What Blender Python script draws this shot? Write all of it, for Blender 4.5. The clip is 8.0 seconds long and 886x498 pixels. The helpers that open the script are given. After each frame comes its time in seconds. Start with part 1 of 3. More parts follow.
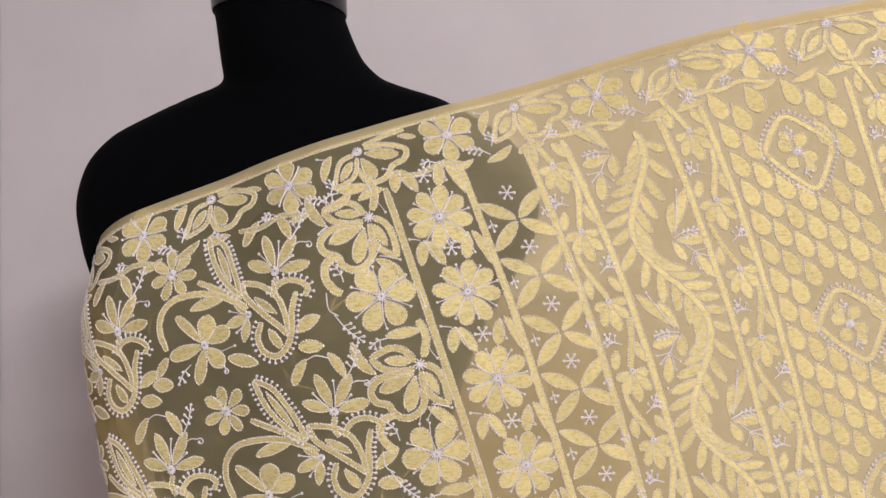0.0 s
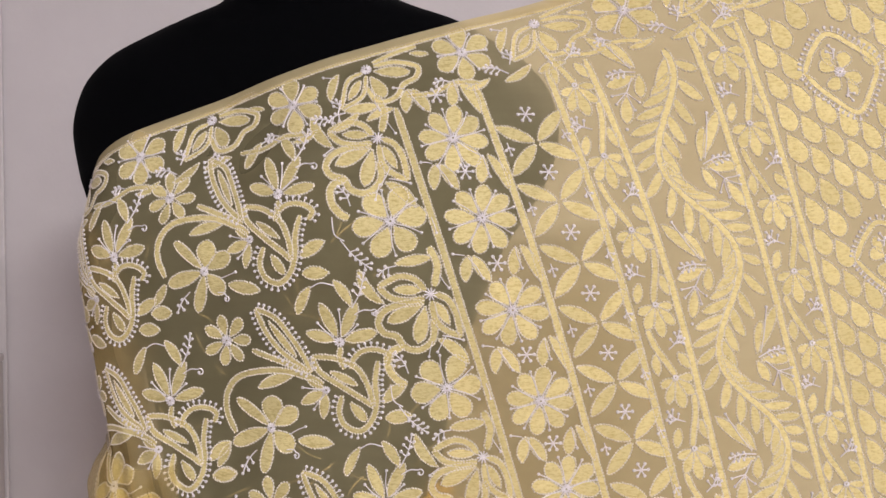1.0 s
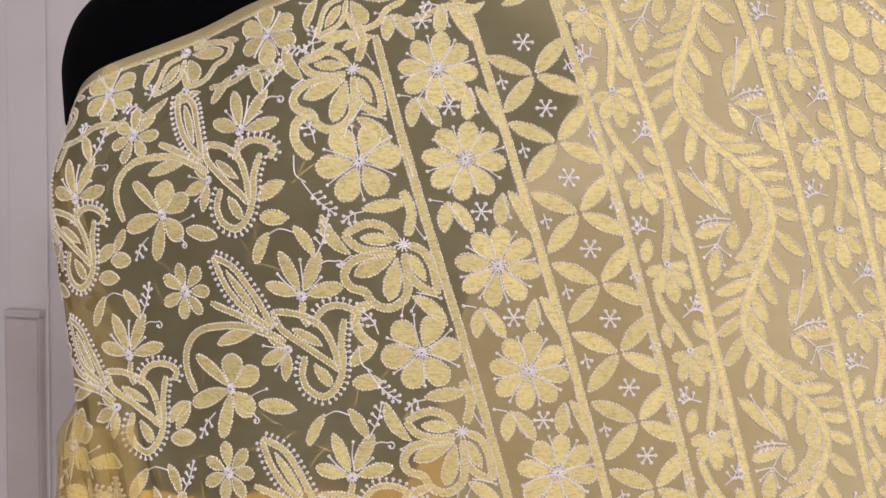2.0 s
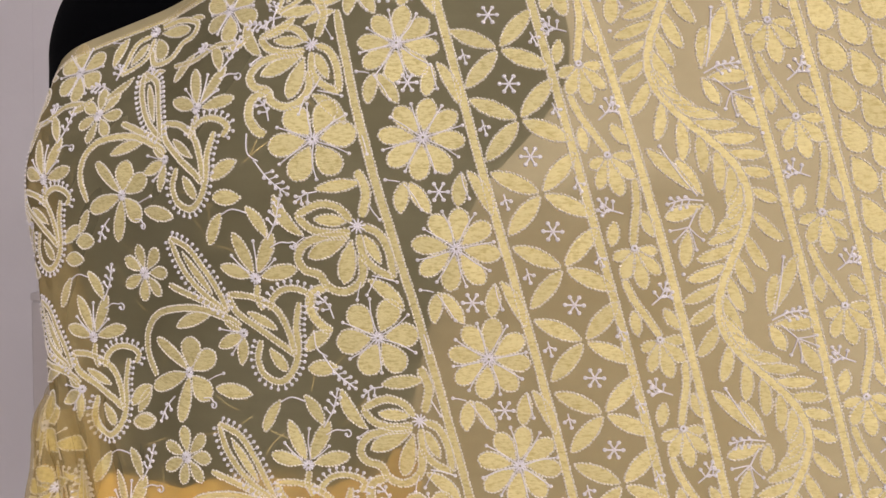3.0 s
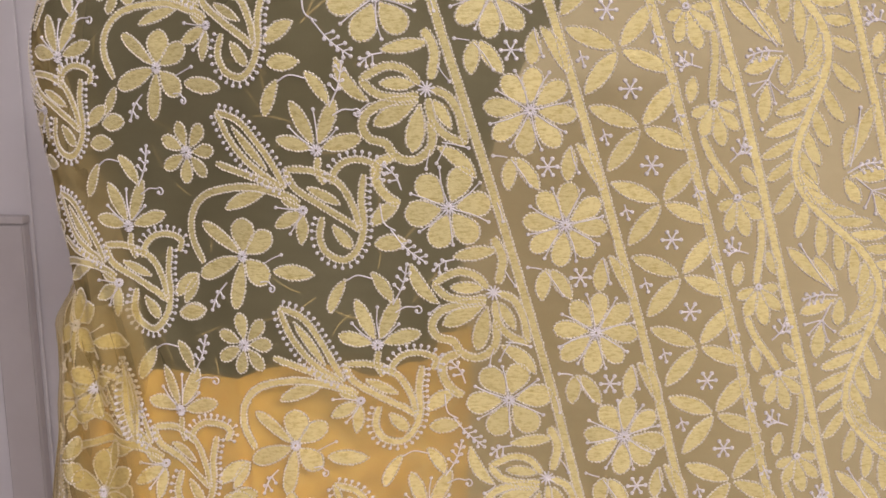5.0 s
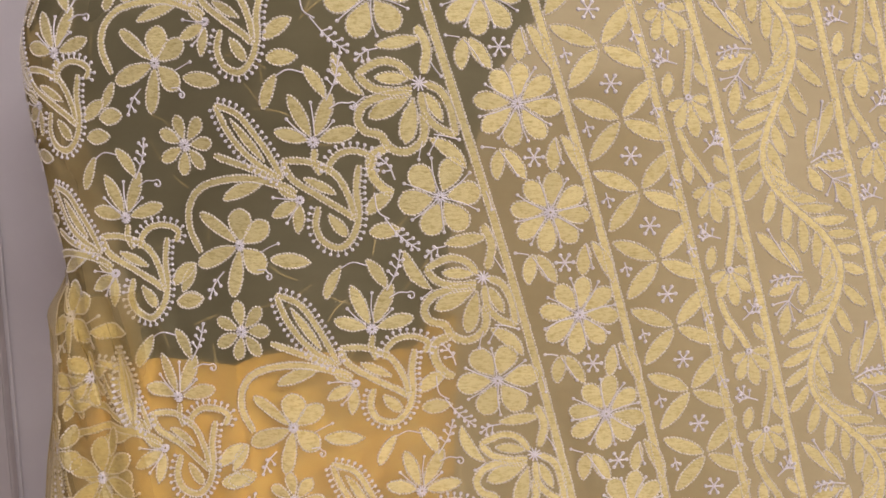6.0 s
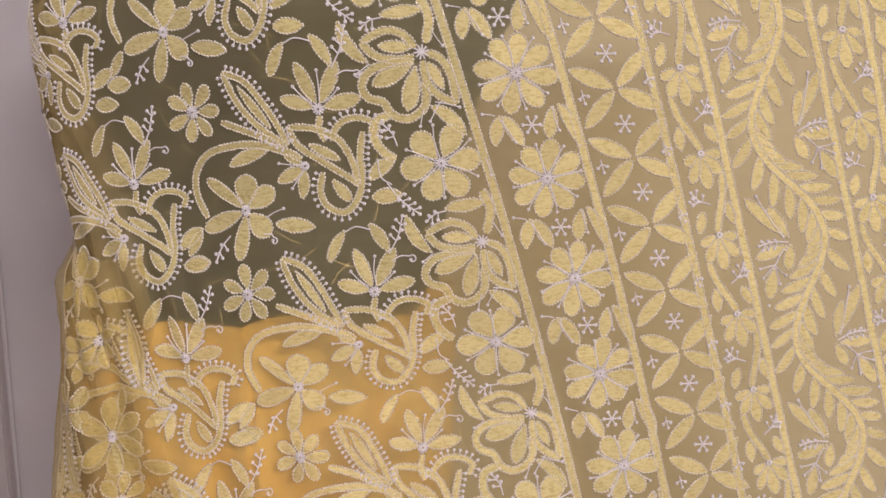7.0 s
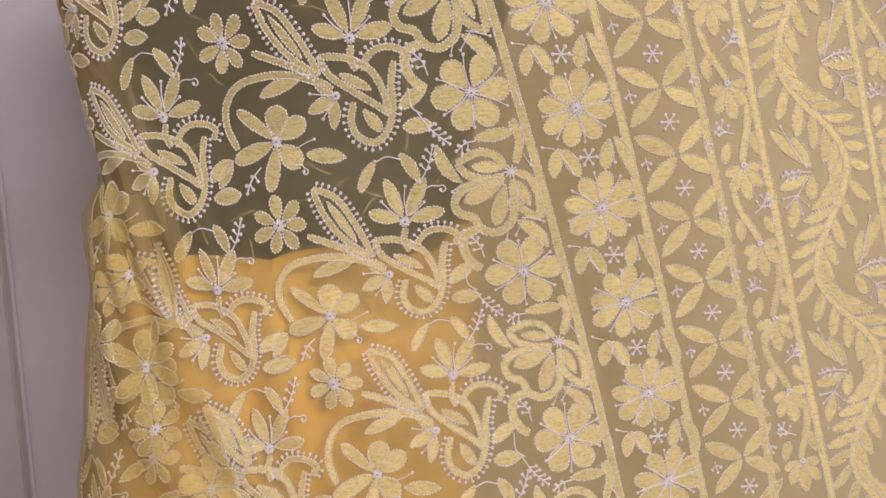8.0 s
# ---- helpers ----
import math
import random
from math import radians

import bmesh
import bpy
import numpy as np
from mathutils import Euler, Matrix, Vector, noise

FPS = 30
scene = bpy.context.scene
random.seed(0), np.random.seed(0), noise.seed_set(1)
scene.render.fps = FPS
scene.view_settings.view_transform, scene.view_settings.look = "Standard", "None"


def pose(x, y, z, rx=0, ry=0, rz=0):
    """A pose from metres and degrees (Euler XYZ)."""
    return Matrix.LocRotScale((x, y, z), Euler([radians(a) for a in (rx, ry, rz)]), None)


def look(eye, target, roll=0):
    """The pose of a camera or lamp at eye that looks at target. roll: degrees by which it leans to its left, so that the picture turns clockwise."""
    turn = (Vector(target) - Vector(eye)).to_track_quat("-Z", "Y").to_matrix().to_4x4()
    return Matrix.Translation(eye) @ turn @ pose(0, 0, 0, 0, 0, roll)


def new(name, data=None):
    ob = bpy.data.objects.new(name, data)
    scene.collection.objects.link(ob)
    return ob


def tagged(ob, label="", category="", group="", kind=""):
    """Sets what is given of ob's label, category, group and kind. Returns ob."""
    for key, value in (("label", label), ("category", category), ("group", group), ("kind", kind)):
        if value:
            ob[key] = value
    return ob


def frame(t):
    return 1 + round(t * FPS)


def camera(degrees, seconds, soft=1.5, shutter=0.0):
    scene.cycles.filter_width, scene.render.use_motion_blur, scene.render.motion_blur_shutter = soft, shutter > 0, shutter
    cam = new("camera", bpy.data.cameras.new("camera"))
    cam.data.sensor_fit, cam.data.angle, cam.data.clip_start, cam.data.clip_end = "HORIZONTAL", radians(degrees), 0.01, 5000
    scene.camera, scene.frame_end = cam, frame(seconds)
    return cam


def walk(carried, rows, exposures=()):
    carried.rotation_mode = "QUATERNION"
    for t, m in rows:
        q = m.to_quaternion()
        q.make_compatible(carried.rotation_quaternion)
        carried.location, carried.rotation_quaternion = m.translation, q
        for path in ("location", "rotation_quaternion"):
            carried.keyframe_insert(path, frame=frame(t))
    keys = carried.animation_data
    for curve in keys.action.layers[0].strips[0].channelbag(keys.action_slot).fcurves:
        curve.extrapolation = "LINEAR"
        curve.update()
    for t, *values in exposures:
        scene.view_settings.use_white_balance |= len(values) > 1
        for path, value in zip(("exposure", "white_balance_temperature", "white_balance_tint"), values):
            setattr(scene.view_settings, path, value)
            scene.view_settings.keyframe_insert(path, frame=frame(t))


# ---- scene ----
cam = camera(55.5, 8.0)
METRES, EYE, TILT, LEAN, TURN = 0.52, 1.25, 0.0, 0.0, 0.0
ROWS = [
    (0.0, 0.0, 0.0, 0.0, 0.0, 0.0, -0.0),
    (0.5, -0.0167, 0.0149, -0.0213, -0.35, -1.23, -0.19),
    (1.0, 0.0017, 0.0837, -0.0495, 0.95, -3.14, -0.68),
    (1.5, 0.0717, 0.1847, -0.0907, 4.18, -4.27, -1.4),
    (3.0, 0.2949, 0.3272, -0.1141, 11.17, -5.48, -1.59),
    (3.5, 0.3022, 0.3453, -0.1398, 11.9, -6.51, -1.93),
    (4.0, 0.27, 0.3634, -0.1556, 11.73, -7.7, -1.87),
    (4.5, 0.1632, 0.359, -0.1832, 8.91, -9.44, -0.9),
    (5.0, 0.0947, 0.3359, -0.2062, 5.85, -10.21, -0.07),
    (6.5, 0.044, 0.2474, -0.2347, 2.22, -9.51, -0.3),
    (7.0, 0.032, 0.2252, -0.2586, 1.91, -10.17, -0.28),
    (7.5, 0.002, 0.2003, -0.302, 1.65, -10.59, -0.08),
    (8.0, -0.0248, 0.1962, -0.3215, 1.24, -11.89, -0.11),
]
walk(cam, [(t, pose(0, 0, EYE, TILT, LEAN, TURN) @ pose(METRES * x, METRES * y, METRES * z, 90 + pitch, roll, yaw)) for t, x, y, z, yaw, pitch, roll in ROWS],
     exposures=[(0.0, -0.02, 6550, 12), (1.5, -0.04, 6550, 12), (3.5, -0.16, 6550, 12), (4.5, -0.20, 6550, 12), (5.0, -0.24, 6600, 14), (6.5, -0.26, 6700, 16), (8.0, -0.18, 6700, 17)])

# ---- light ----
world = bpy.data.worlds.new("room_world")
scene.world = world
world.use_nodes = True
world.node_tree.nodes["Background"].inputs[0].default_value = (0.9, 0.92, 1.0, 1)
world.node_tree.nodes["Background"].inputs[1].default_value = 0.05


def area_lamp(name, eye, target, size, watts, colour):
    data = bpy.data.lights.new(name, "AREA")
    data.shape, data.size, data.size_y, data.energy, data.color = "RECTANGLE", size[0], size[1], watts, colour
    ob = new(name, data)
    ob.matrix_world = look(eye, target)
    return ob


# unseen lamp of assumed form, placed so wall shadows and cloth brightness fit
tagged(area_lamp("room_lamp", (1.25, -2.05, 2.52), (0.1, 0.9, 1.15), (1.0, 0.12), 76, (1.0, 0.982, 0.975)), "unseen long white lamp of assumed form, high in the room", "lamp")


# ---- materials ----
def material(name, colour, rough=0.8, metal=0.0):
    m = bpy.data.materials.new(name)
    m.use_nodes = True
    b = m.node_tree.nodes["Principled BSDF"]
    b.inputs["Base Color"].default_value = (*colour, 1)
    b.inputs["Roughness"].default_value = rough
    b.inputs["Metallic"].default_value = metal
    return m, m.node_tree, b


def node(tree, kind, **values):
    n = tree.nodes.new(kind)
    for key, value in values.items():
        n.inputs[key.replace("_", " ")].default_value = value
    return n


def varied(tree, b, dark, light, scale, detail=6.0, stretch=(1, 1, 1), low=0.35, high=0.65):
    """Colour that wanders between two tones over the surface, at two scales."""
    co = tree.nodes.new("ShaderNodeTexCoord")
    mp = tree.nodes.new("ShaderNodeMapping")
    mp.inputs["Scale"].default_value = stretch
    tree.links.new(co.outputs["Object"], mp.inputs[0])
    n = node(tree, "ShaderNodeTexNoise", Scale=scale, Detail=detail, Roughness=0.65)
    tree.links.new(mp.outputs[0], n.inputs["Vector"])
    r = tree.nodes.new("ShaderNodeValToRGB")
    r.color_ramp.elements[0].position, r.color_ramp.elements[1].position = low, high
    r.color_ramp.elements[0].color, r.color_ramp.elements[1].color = (*dark, 1), (*light, 1)
    tree.links.new(n.outputs["Fac"], r.inputs[0])
    if b:
        tree.links.new(r.outputs[0], b.inputs["Base Color"])
    return mp, n, r


def bumped(tree, b, height, strength, distance):
    bp = tree.nodes.new("ShaderNodeBump")
    bp.inputs["Strength"].default_value, bp.inputs["Distance"].default_value = strength, distance
    tree.links.new(height, bp.inputs["Height"])
    tree.links.new(bp.outputs[0], b.inputs["Normal"])


def sheer(name, dark, light, tint, cover, weave=1400.0, scatter=0.26):
    """A thin woven cloth: part of the light goes straight through between the threads."""
    m, tree, b = material(name, light, 0.75)
    mp, n, r = varied(tree, None, dark, light, 9.0)
    diff, trans, clear = (tree.nodes.new("ShaderNodeBsdf" + k) for k in ("Diffuse", "Translucent", "Transparent"))
    tree.links.new(r.outputs[0], diff.inputs[0])
    tree.links.new(r.outputs[0], trans.inputs[0])
    # light that passes is in part spread a little by the crimped threads
    spread, passed = tree.nodes.new("ShaderNodeBsdfRefraction"), tree.nodes.new("ShaderNodeMixShader")
    spread.inputs["Roughness"].default_value, spread.inputs["IOR"].default_value = 0.5, 1.25
    spread.inputs["Color"].default_value = (*tint, 1)
    passed.inputs[0].default_value = scatter
    clear.inputs[0].default_value = (*tint, 1)
    tree.links.new(clear.outputs[0], passed.inputs[1])
    tree.links.new(spread.outputs[0], passed.inputs[2])
    body, mix = tree.nodes.new("ShaderNodeMixShader"), tree.nodes.new("ShaderNodeMixShader")
    body.inputs[0].default_value = 0.3
    tree.links.new(diff.outputs[0], body.inputs[1])
    tree.links.new(trans.outputs[0], body.inputs[2])
    thread = node(tree, "ShaderNodeTexNoise", Scale=weave, Detail=2.0)
    tree.links.new(mp.outputs[0], thread.inputs["Vector"])
    rng = tree.nodes.new("ShaderNodeMapRange")
    rng.inputs["To Min"].default_value, rng.inputs["To Max"].default_value = cover - 0.1, cover + 0.1
    # slubs: long faint streaks along the weft
    turn = tree.nodes.new("ShaderNodeMapping")
    turn.inputs["Rotation"].default_value, turn.inputs["Scale"].default_value = (0, radians(18), 0), (0.07, 1, 1)
    tree.links.new(mp.outputs[0], turn.inputs[0])
    slub = node(tree, "ShaderNodeTexNoise", Scale=130.0, Detail=3.0)
    tree.links.new(turn.outputs[0], slub.inputs["Vector"])
    both = tree.nodes.new("ShaderNodeMix")
    both.inputs[0].default_value = 0.45
    tree.links.new(thread.outputs["Fac"], both.inputs[2])
    tree.links.new(slub.outputs["Fac"], both.inputs[3])
    tree.links.new(both.outputs[0], rng.inputs["Value"])
    tree.links.new(rng.outputs[0], mix.inputs[0])
    tree.links.new(passed.outputs[0], mix.inputs[1])
    tree.links.new(body.outputs[0], mix.inputs[2])
    tree.links.new(mix.outputs[0], tree.nodes["Material Output"].inputs[0])
    return m


def petal_material(name, dark, light, cover):
    """Cloth patch backed by close stitches: pale yellow with a pricked, ribbed relief."""
    m, tree, b = material(name, light, 0.7)
    # the darker tone paints the shade of the stitch dents into the colour
    mp, n, r = varied(tree, b, dark, light, 210.0, 3.0, (1, 1, 2.8), 0.30, 0.54)
    b.inputs["Sheen Weight"].default_value = 0.25
    bumped(tree, b, n.outputs["Fac"], 0.8, 0.0012)
    info, hsv = tree.nodes.new("ShaderNodeObjectInfo"), tree.nodes.new("ShaderNodeHueSaturation")
    rng = tree.nodes.new("ShaderNodeMapRange")
    rng.inputs["To Min"].default_value, rng.inputs["To Max"].default_value = 0.9, 1.08
    tree.links.new(info.outputs["Random"], rng.inputs["Value"])
    tree.links.new(rng.outputs[0], hsv.inputs["Value"])
    tree.links.new(r.outputs[0], hsv.inputs["Color"])
    tree.links.new(hsv.outputs[0], b.inputs["Base Color"])
    clear, mix = tree.nodes.new("ShaderNodeBsdfTransparent"), tree.nodes.new("ShaderNodeMixShader")
    clear.inputs[0].default_value = (0.95, 0.85, 0.5, 1)
    mix.inputs[0].default_value = cover
    tree.links.new(clear.outputs[0], mix.inputs[1])
    tree.links.new(b.outputs[0], mix.inputs[2])
    tree.links.new(mix.outputs[0], tree.nodes["Material Output"].inputs[0])
    return m


CLOTH = sheer("sheer_yellow_cloth", (0.68, 0.60, 0.34), (0.78, 0.70, 0.42), (1.0, 0.86, 0.52), 0.33)
WRAP = sheer("sheer_yellow_inner_cloth", (0.80, 0.64, 0.34), (0.90, 0.75, 0.42), (1.0, 0.96, 0.82), 0.22, scatter=0.06)
HEM = sheer("folded_hem_cloth", (0.76, 0.65, 0.38), (0.84, 0.73, 0.44), (0.95, 0.8, 0.5), 0.66)
PETAL = petal_material("stitched_petal", (0.70, 0.55, 0.20), (1.0, 0.86, 0.42), 0.74)
m, tree, b = material("cream_thread", (0.86, 0.77, 0.52), 0.55)
varied(tree, b, (0.74, 0.66, 0.54), (0.91, 0.85, 0.76), 900.0, 2.0)
b.inputs["Sheen Weight"].default_value = 0.2
CREAM = m
m, tree, b = material("white_thread", (0.86, 0.80, 0.80), 0.45)
varied(tree, b, (0.78, 0.72, 0.74), (0.92, 0.88, 0.90), 900.0, 2.0)
WHITE = m
m, tree, b = material("orange_underskirt_cloth", (0.85, 0.50, 0.12), 0.7)
varied(tree, b, (0.97, 0.69, 0.25), (1.0, 0.82, 0.42), 14.0)
UNDER = m
m, tree, b = material("black_jersey", (0.006, 0.007, 0.009), 0.85)
mp, n, r = varied(tree, b, (0.0008, 0.0009, 0.0014), (0.0016, 0.0018, 0.0027), 700.0, 2.0)
b.inputs["Specular IOR Level"].default_value = 0.05
bumped(tree, b, n.outputs["Fac"], 0.3, 0.0005)
JERSEY = m
m, tree, b = material("black_gloss", (0.008, 0.008, 0.009), 0.12)
GLOSS = m
m, tree, b = material("wall_paint", (0.62, 0.575, 0.57), 0.85)
mp, n, r = varied(tree, b, (0.65, 0.61, 0.63), (0.71, 0.67, 0.69), 2.2)
fine = node(tree, "ShaderNodeTexNoise", Scale=160.0, Detail=4.0)
tree.links.new(mp.outputs[0], fine.inputs["Vector"])
bumped(tree, b, fine.outputs["Fac"], 0.25, 0.001)
WALL = m
m, tree, b = material("grey_panel_paint", (0.45, 0.40, 0.38), 0.6)
varied(tree, b, (0.50, 0.455, 0.455), (0.56, 0.51, 0.51), 5.0)
PANEL = m
m, tree, b = material("floor_tiles", (0.5, 0.46, 0.42), 0.35)
varied(tree, b, (0.46, 0.42, 0.38), (0.55, 0.51, 0.47), 3.0)
FLOOR = m


# ---- room ----
def mesh_object(name, verts, faces, mats, slots=None, smooth=False, parent=None):
    me = bpy.data.meshes.new(name)
    me.from_pydata([tuple(v) for v in verts], [], faces)
    for mt in mats:
        me.materials.append(mt)
    if slots is not None:
        me.polygons.foreach_set("material_index", slots)
    if smooth:
        me.polygons.foreach_set("use_smooth", [True] * len(me.polygons))
    me.update()
    ob = new(name, me)
    ob.parent = parent
    return ob


def block(name, lo, hi, mat, bevel=0.0):
    bm = bmesh.new()
    bmesh.ops.create_cube(bm, size=1.0)
    for v in bm.verts:
        v.co = Vector([(l + h) / 2 + c * (h - l) for c, l, h in zip(v.co, lo, hi)])
    if bevel:
        bmesh.ops.bevel(bm, geom=bm.edges, offset=bevel, segments=2, affect="EDGES", profile=0.5)
    me = bpy.data.meshes.new(name)
    bm.to_mesh(me)
    bm.free()
    me.materials.append(mat)
    return new(name, me)


WALL_Y = 1.60
for name, lo, hi, mat, label, cat in (
    ("wall_north", (-2.4, WALL_Y, 0), (2.4, WALL_Y + 0.12, 2.7), WALL, "pale mauve-grey painted plaster wall", "wall"),
    ("wall_south", (-2.4, -2.32, 0), (2.4, -2.2, 2.7), WALL, "pale grey painted plaster wall", "wall"),
    ("wall_west", (-2.52, -2.32, 0), (-2.4, WALL_Y + 0.12, 2.7), WALL, "pale grey painted plaster wall", "wall"),
    ("wall_east", (2.4, -2.32, 0), (2.52, WALL_Y + 0.12, 2.7), WALL, "pale grey painted plaster wall", "wall"),
    ("floor", (-2.52, -2.32, -0.1), (2.52, WALL_Y + 0.12, 0), FLOOR, "grey-beige tiled room floor", "floor"),
    ("ceiling", (-2.52, -2.32, 2.7), (2.52, WALL_Y + 0.12, 2.8), WALL, "pale painted flat ceiling", "ceiling"),
):
    tagged(block(name, lo, hi, mat), label, cat, kind="structure")

# a shallow pilaster at the west end of the wall; a low narrow cabinet stands before it
tagged(block("wall_return", (-0.914, WALL_Y - 0.010, 0), (-0.838, WALL_Y - 0.003, 2.7), WALL, 0.002), "shallow painted pilaster on the plain wall", "wall", kind="structure")


def low_cabinet():
    ob = tagged(new("cabinet"), "low narrow grey-brown painted cabinet against the wall", "cabinet")
    ob.location = (-0.875, 1.575, 0)
    for name, lo, hi in (("body", (-0.908, 1.568, 0.06), (-0.842, WALL_Y - 0.012, 0.92)), ("plinth", (-0.902, 1.572, 0.0), (-0.848, WALL_Y - 0.014, 0.06)),
                         ("top", (-0.910, 1.564, 0.92), (-0.840, WALL_Y - 0.012, 0.935)), ("door", (-0.907, 1.564, 0.065), (-0.843, 1.568, 0.918))):
        p = block(name, [a - b for a, b in zip(lo, ob.location)], [a - b for a, b in zip(hi, ob.location)], PANEL, 0.003)
        p.parent = ob


low_cabinet()


# ---- the hang of the cloth ----
# where the figure under it pushes the cloth out (-) or lets it fall back (+): x, z, reach, depth
BUMPS = ((-0.08, 1.21, 0.10, -0.0127), (-0.16, 0.82, 0.15, 0.0250), (-0.32, 1.18, 0.05, -0.0140), (-0.12, 1.18, 0.07, -0.0158),
         (0.0, 0.85, 0.07, 0.0219), (-0.20, 1.30, 0.05, 0.0148), (-0.12, 0.94, 0.07, -0.0123), (0.0, 1.33, 0.07, -0.0108),
         (-0.20, 1.03, 0.05, 0.0091), (-0.24, 1.18, 0.05, -0.0072), (-0.24, 1.30, 0.05, 0.0147))


def hang_depth(x, z):
    """Depth of the cloth's front face over the chest and along the pulled-out length."""
    z = np.clip(z, 0.72, 1.6)
    x = np.clip(x, -0.42, 0.62)
    lean = 0.03 * np.log1p(np.exp((z - 1.2) / 0.03))
    w = 1 / (1 + np.exp((x - 0.14) / 0.06))
    q = z - 1.1
    push = sum(d * np.exp(-((x - cx) ** 2 + (z - cz) ** 2) / r ** 2) for cx, cz, r, d in BUMPS)
    return (push + 0.7508 + 0.0662 * x - 0.0184 * q + 0.4544 * x * x - 0.2167 * x * q - 0.1151 * q * q + 0.6031 * lean * w
            + 0.7812 * lean * w * x - 0.8066 * x ** 3 + 0.4121 * x * x * q)


def swell(x, y, z):
    """The hips push the cloth forward below the waist: the place so swollen."""
    k = np.clip((0.945 - z) / 0.13, 0, 1)
    f = 0.075 * k * k * (3 - 2 * k) * np.exp(-((x + 0.13) / 0.21) ** 4)
    return x + f * (-0.01 - x), y + f * (0.1 - y), z + f * (1.1 - z)


def side(z):
    """The draped body's outermost x on its west side."""
    return np.interp(z, [0.0, 0.6, 0.80, 0.90, 0.945, 0.965, 0.985, 1.01, 1.05, 1.09, 1.14, 1.18, 1.25, 1.32],
                     [-0.43, -0.38, -0.358, -0.355, -0.356, -0.352, -0.340, -0.346, -0.359, -0.371, -0.384, -0.389, -0.381, -0.36])


TURN_R = 0.07


def drape(s, z):
    """World place of the cloth at arc length s across and height z."""
    xb = side(z) + TURN_R
    th = np.clip((xb - s) / TURN_R, 0, 2.2)
    x = np.where(s >= xb, s, xb - TURN_R * np.sin(th))
    y = hang_depth(x, z) + np.where(s >= xb, 0, TURN_R * 1.25 * (1 - np.cos(th)))
    # slack: faint ripples, and pinched folds at the waist
    y = y + 0.0011 * np.sin(s * 47 + z * 19) * np.sin(z * 31 - s * 9) + 0.0006 * np.sin(s * 120 - z * 70)
    pinch = np.exp(-((z - 0.93) / 0.07) ** 2) * np.exp(-((s + 0.29) / 0.06) ** 2)
    y = y + 0.006 * pinch * np.sin(s * 210 + z * 60)
    low = 1 / (1 + np.exp((z - 0.90) / 0.02)) / (1 + np.exp((s + 0.12) / 0.04))
    y = y + 0.0045 * low * np.sin(s * 95 + z * 38 + 2.0 * np.sin(z * 17))
    # short puckers beside the first line of the lower field
    run = s - 0.098 - 0.25 * (0.86 - z)
    y = y + 0.0032 * np.exp(-(run / 0.007) ** 2) * np.exp(-((z - 0.86) / 0.05) ** 2) - 0.0026 * np.exp(-((run - 0.016) / 0.006) ** 2) * np.exp(-((z - 0.84) / 0.06) ** 2)
    return np.stack(swell(x, y, z), -1)


def fabric(U, V, h=0.0):
    """World place of the cloth's own coordinates: U along the hem, V down from it, h proud of the face."""
    U, V = np.asarray(U, float), np.asarray(V, float)

    def plain(U, V):
        u = U
        for _ in range(3):
            v = V + 0.1495 * u * u + 0.0109 * u
            q = np.clip(v, -0.4, 0.65)
            u = U + 0.031 * q - 0.1465 * q * q + 0.0029 * U * q + 0.0836 * q ** 3
        return drape(-0.056 + 0.949 * u + 0.316 * v, 1.208 + 0.316 * u - 0.949 * v)

    p = plain(U, V)
    e = 0.0015
    n = np.cross(plain(U + e, V) - p, plain(U, V + e) - p)
    n /= np.linalg.norm(n, axis=-1, keepdims=True) + 1e-12
    return p + NSIGN * n * np.asarray(h, float)[..., None]


NSIGN = 1.0
probe = fabric(np.array([0.0]), np.array([0.1]), np.array([0.01])) - fabric(np.array([0.0]), np.array([0.1]), np.array([0.0]))
if probe[0, 1] > 0:
    NSIGN = -1.0


# ---- mannequin ----
def loft(rings, n):
    faces = []
    for i in range(rings - 1):
        for j in range(n):
            a, b2 = i * n + j, i * n + (j + 1) % n
            faces.append((a, b2, b2 + n, a + n))
    return faces


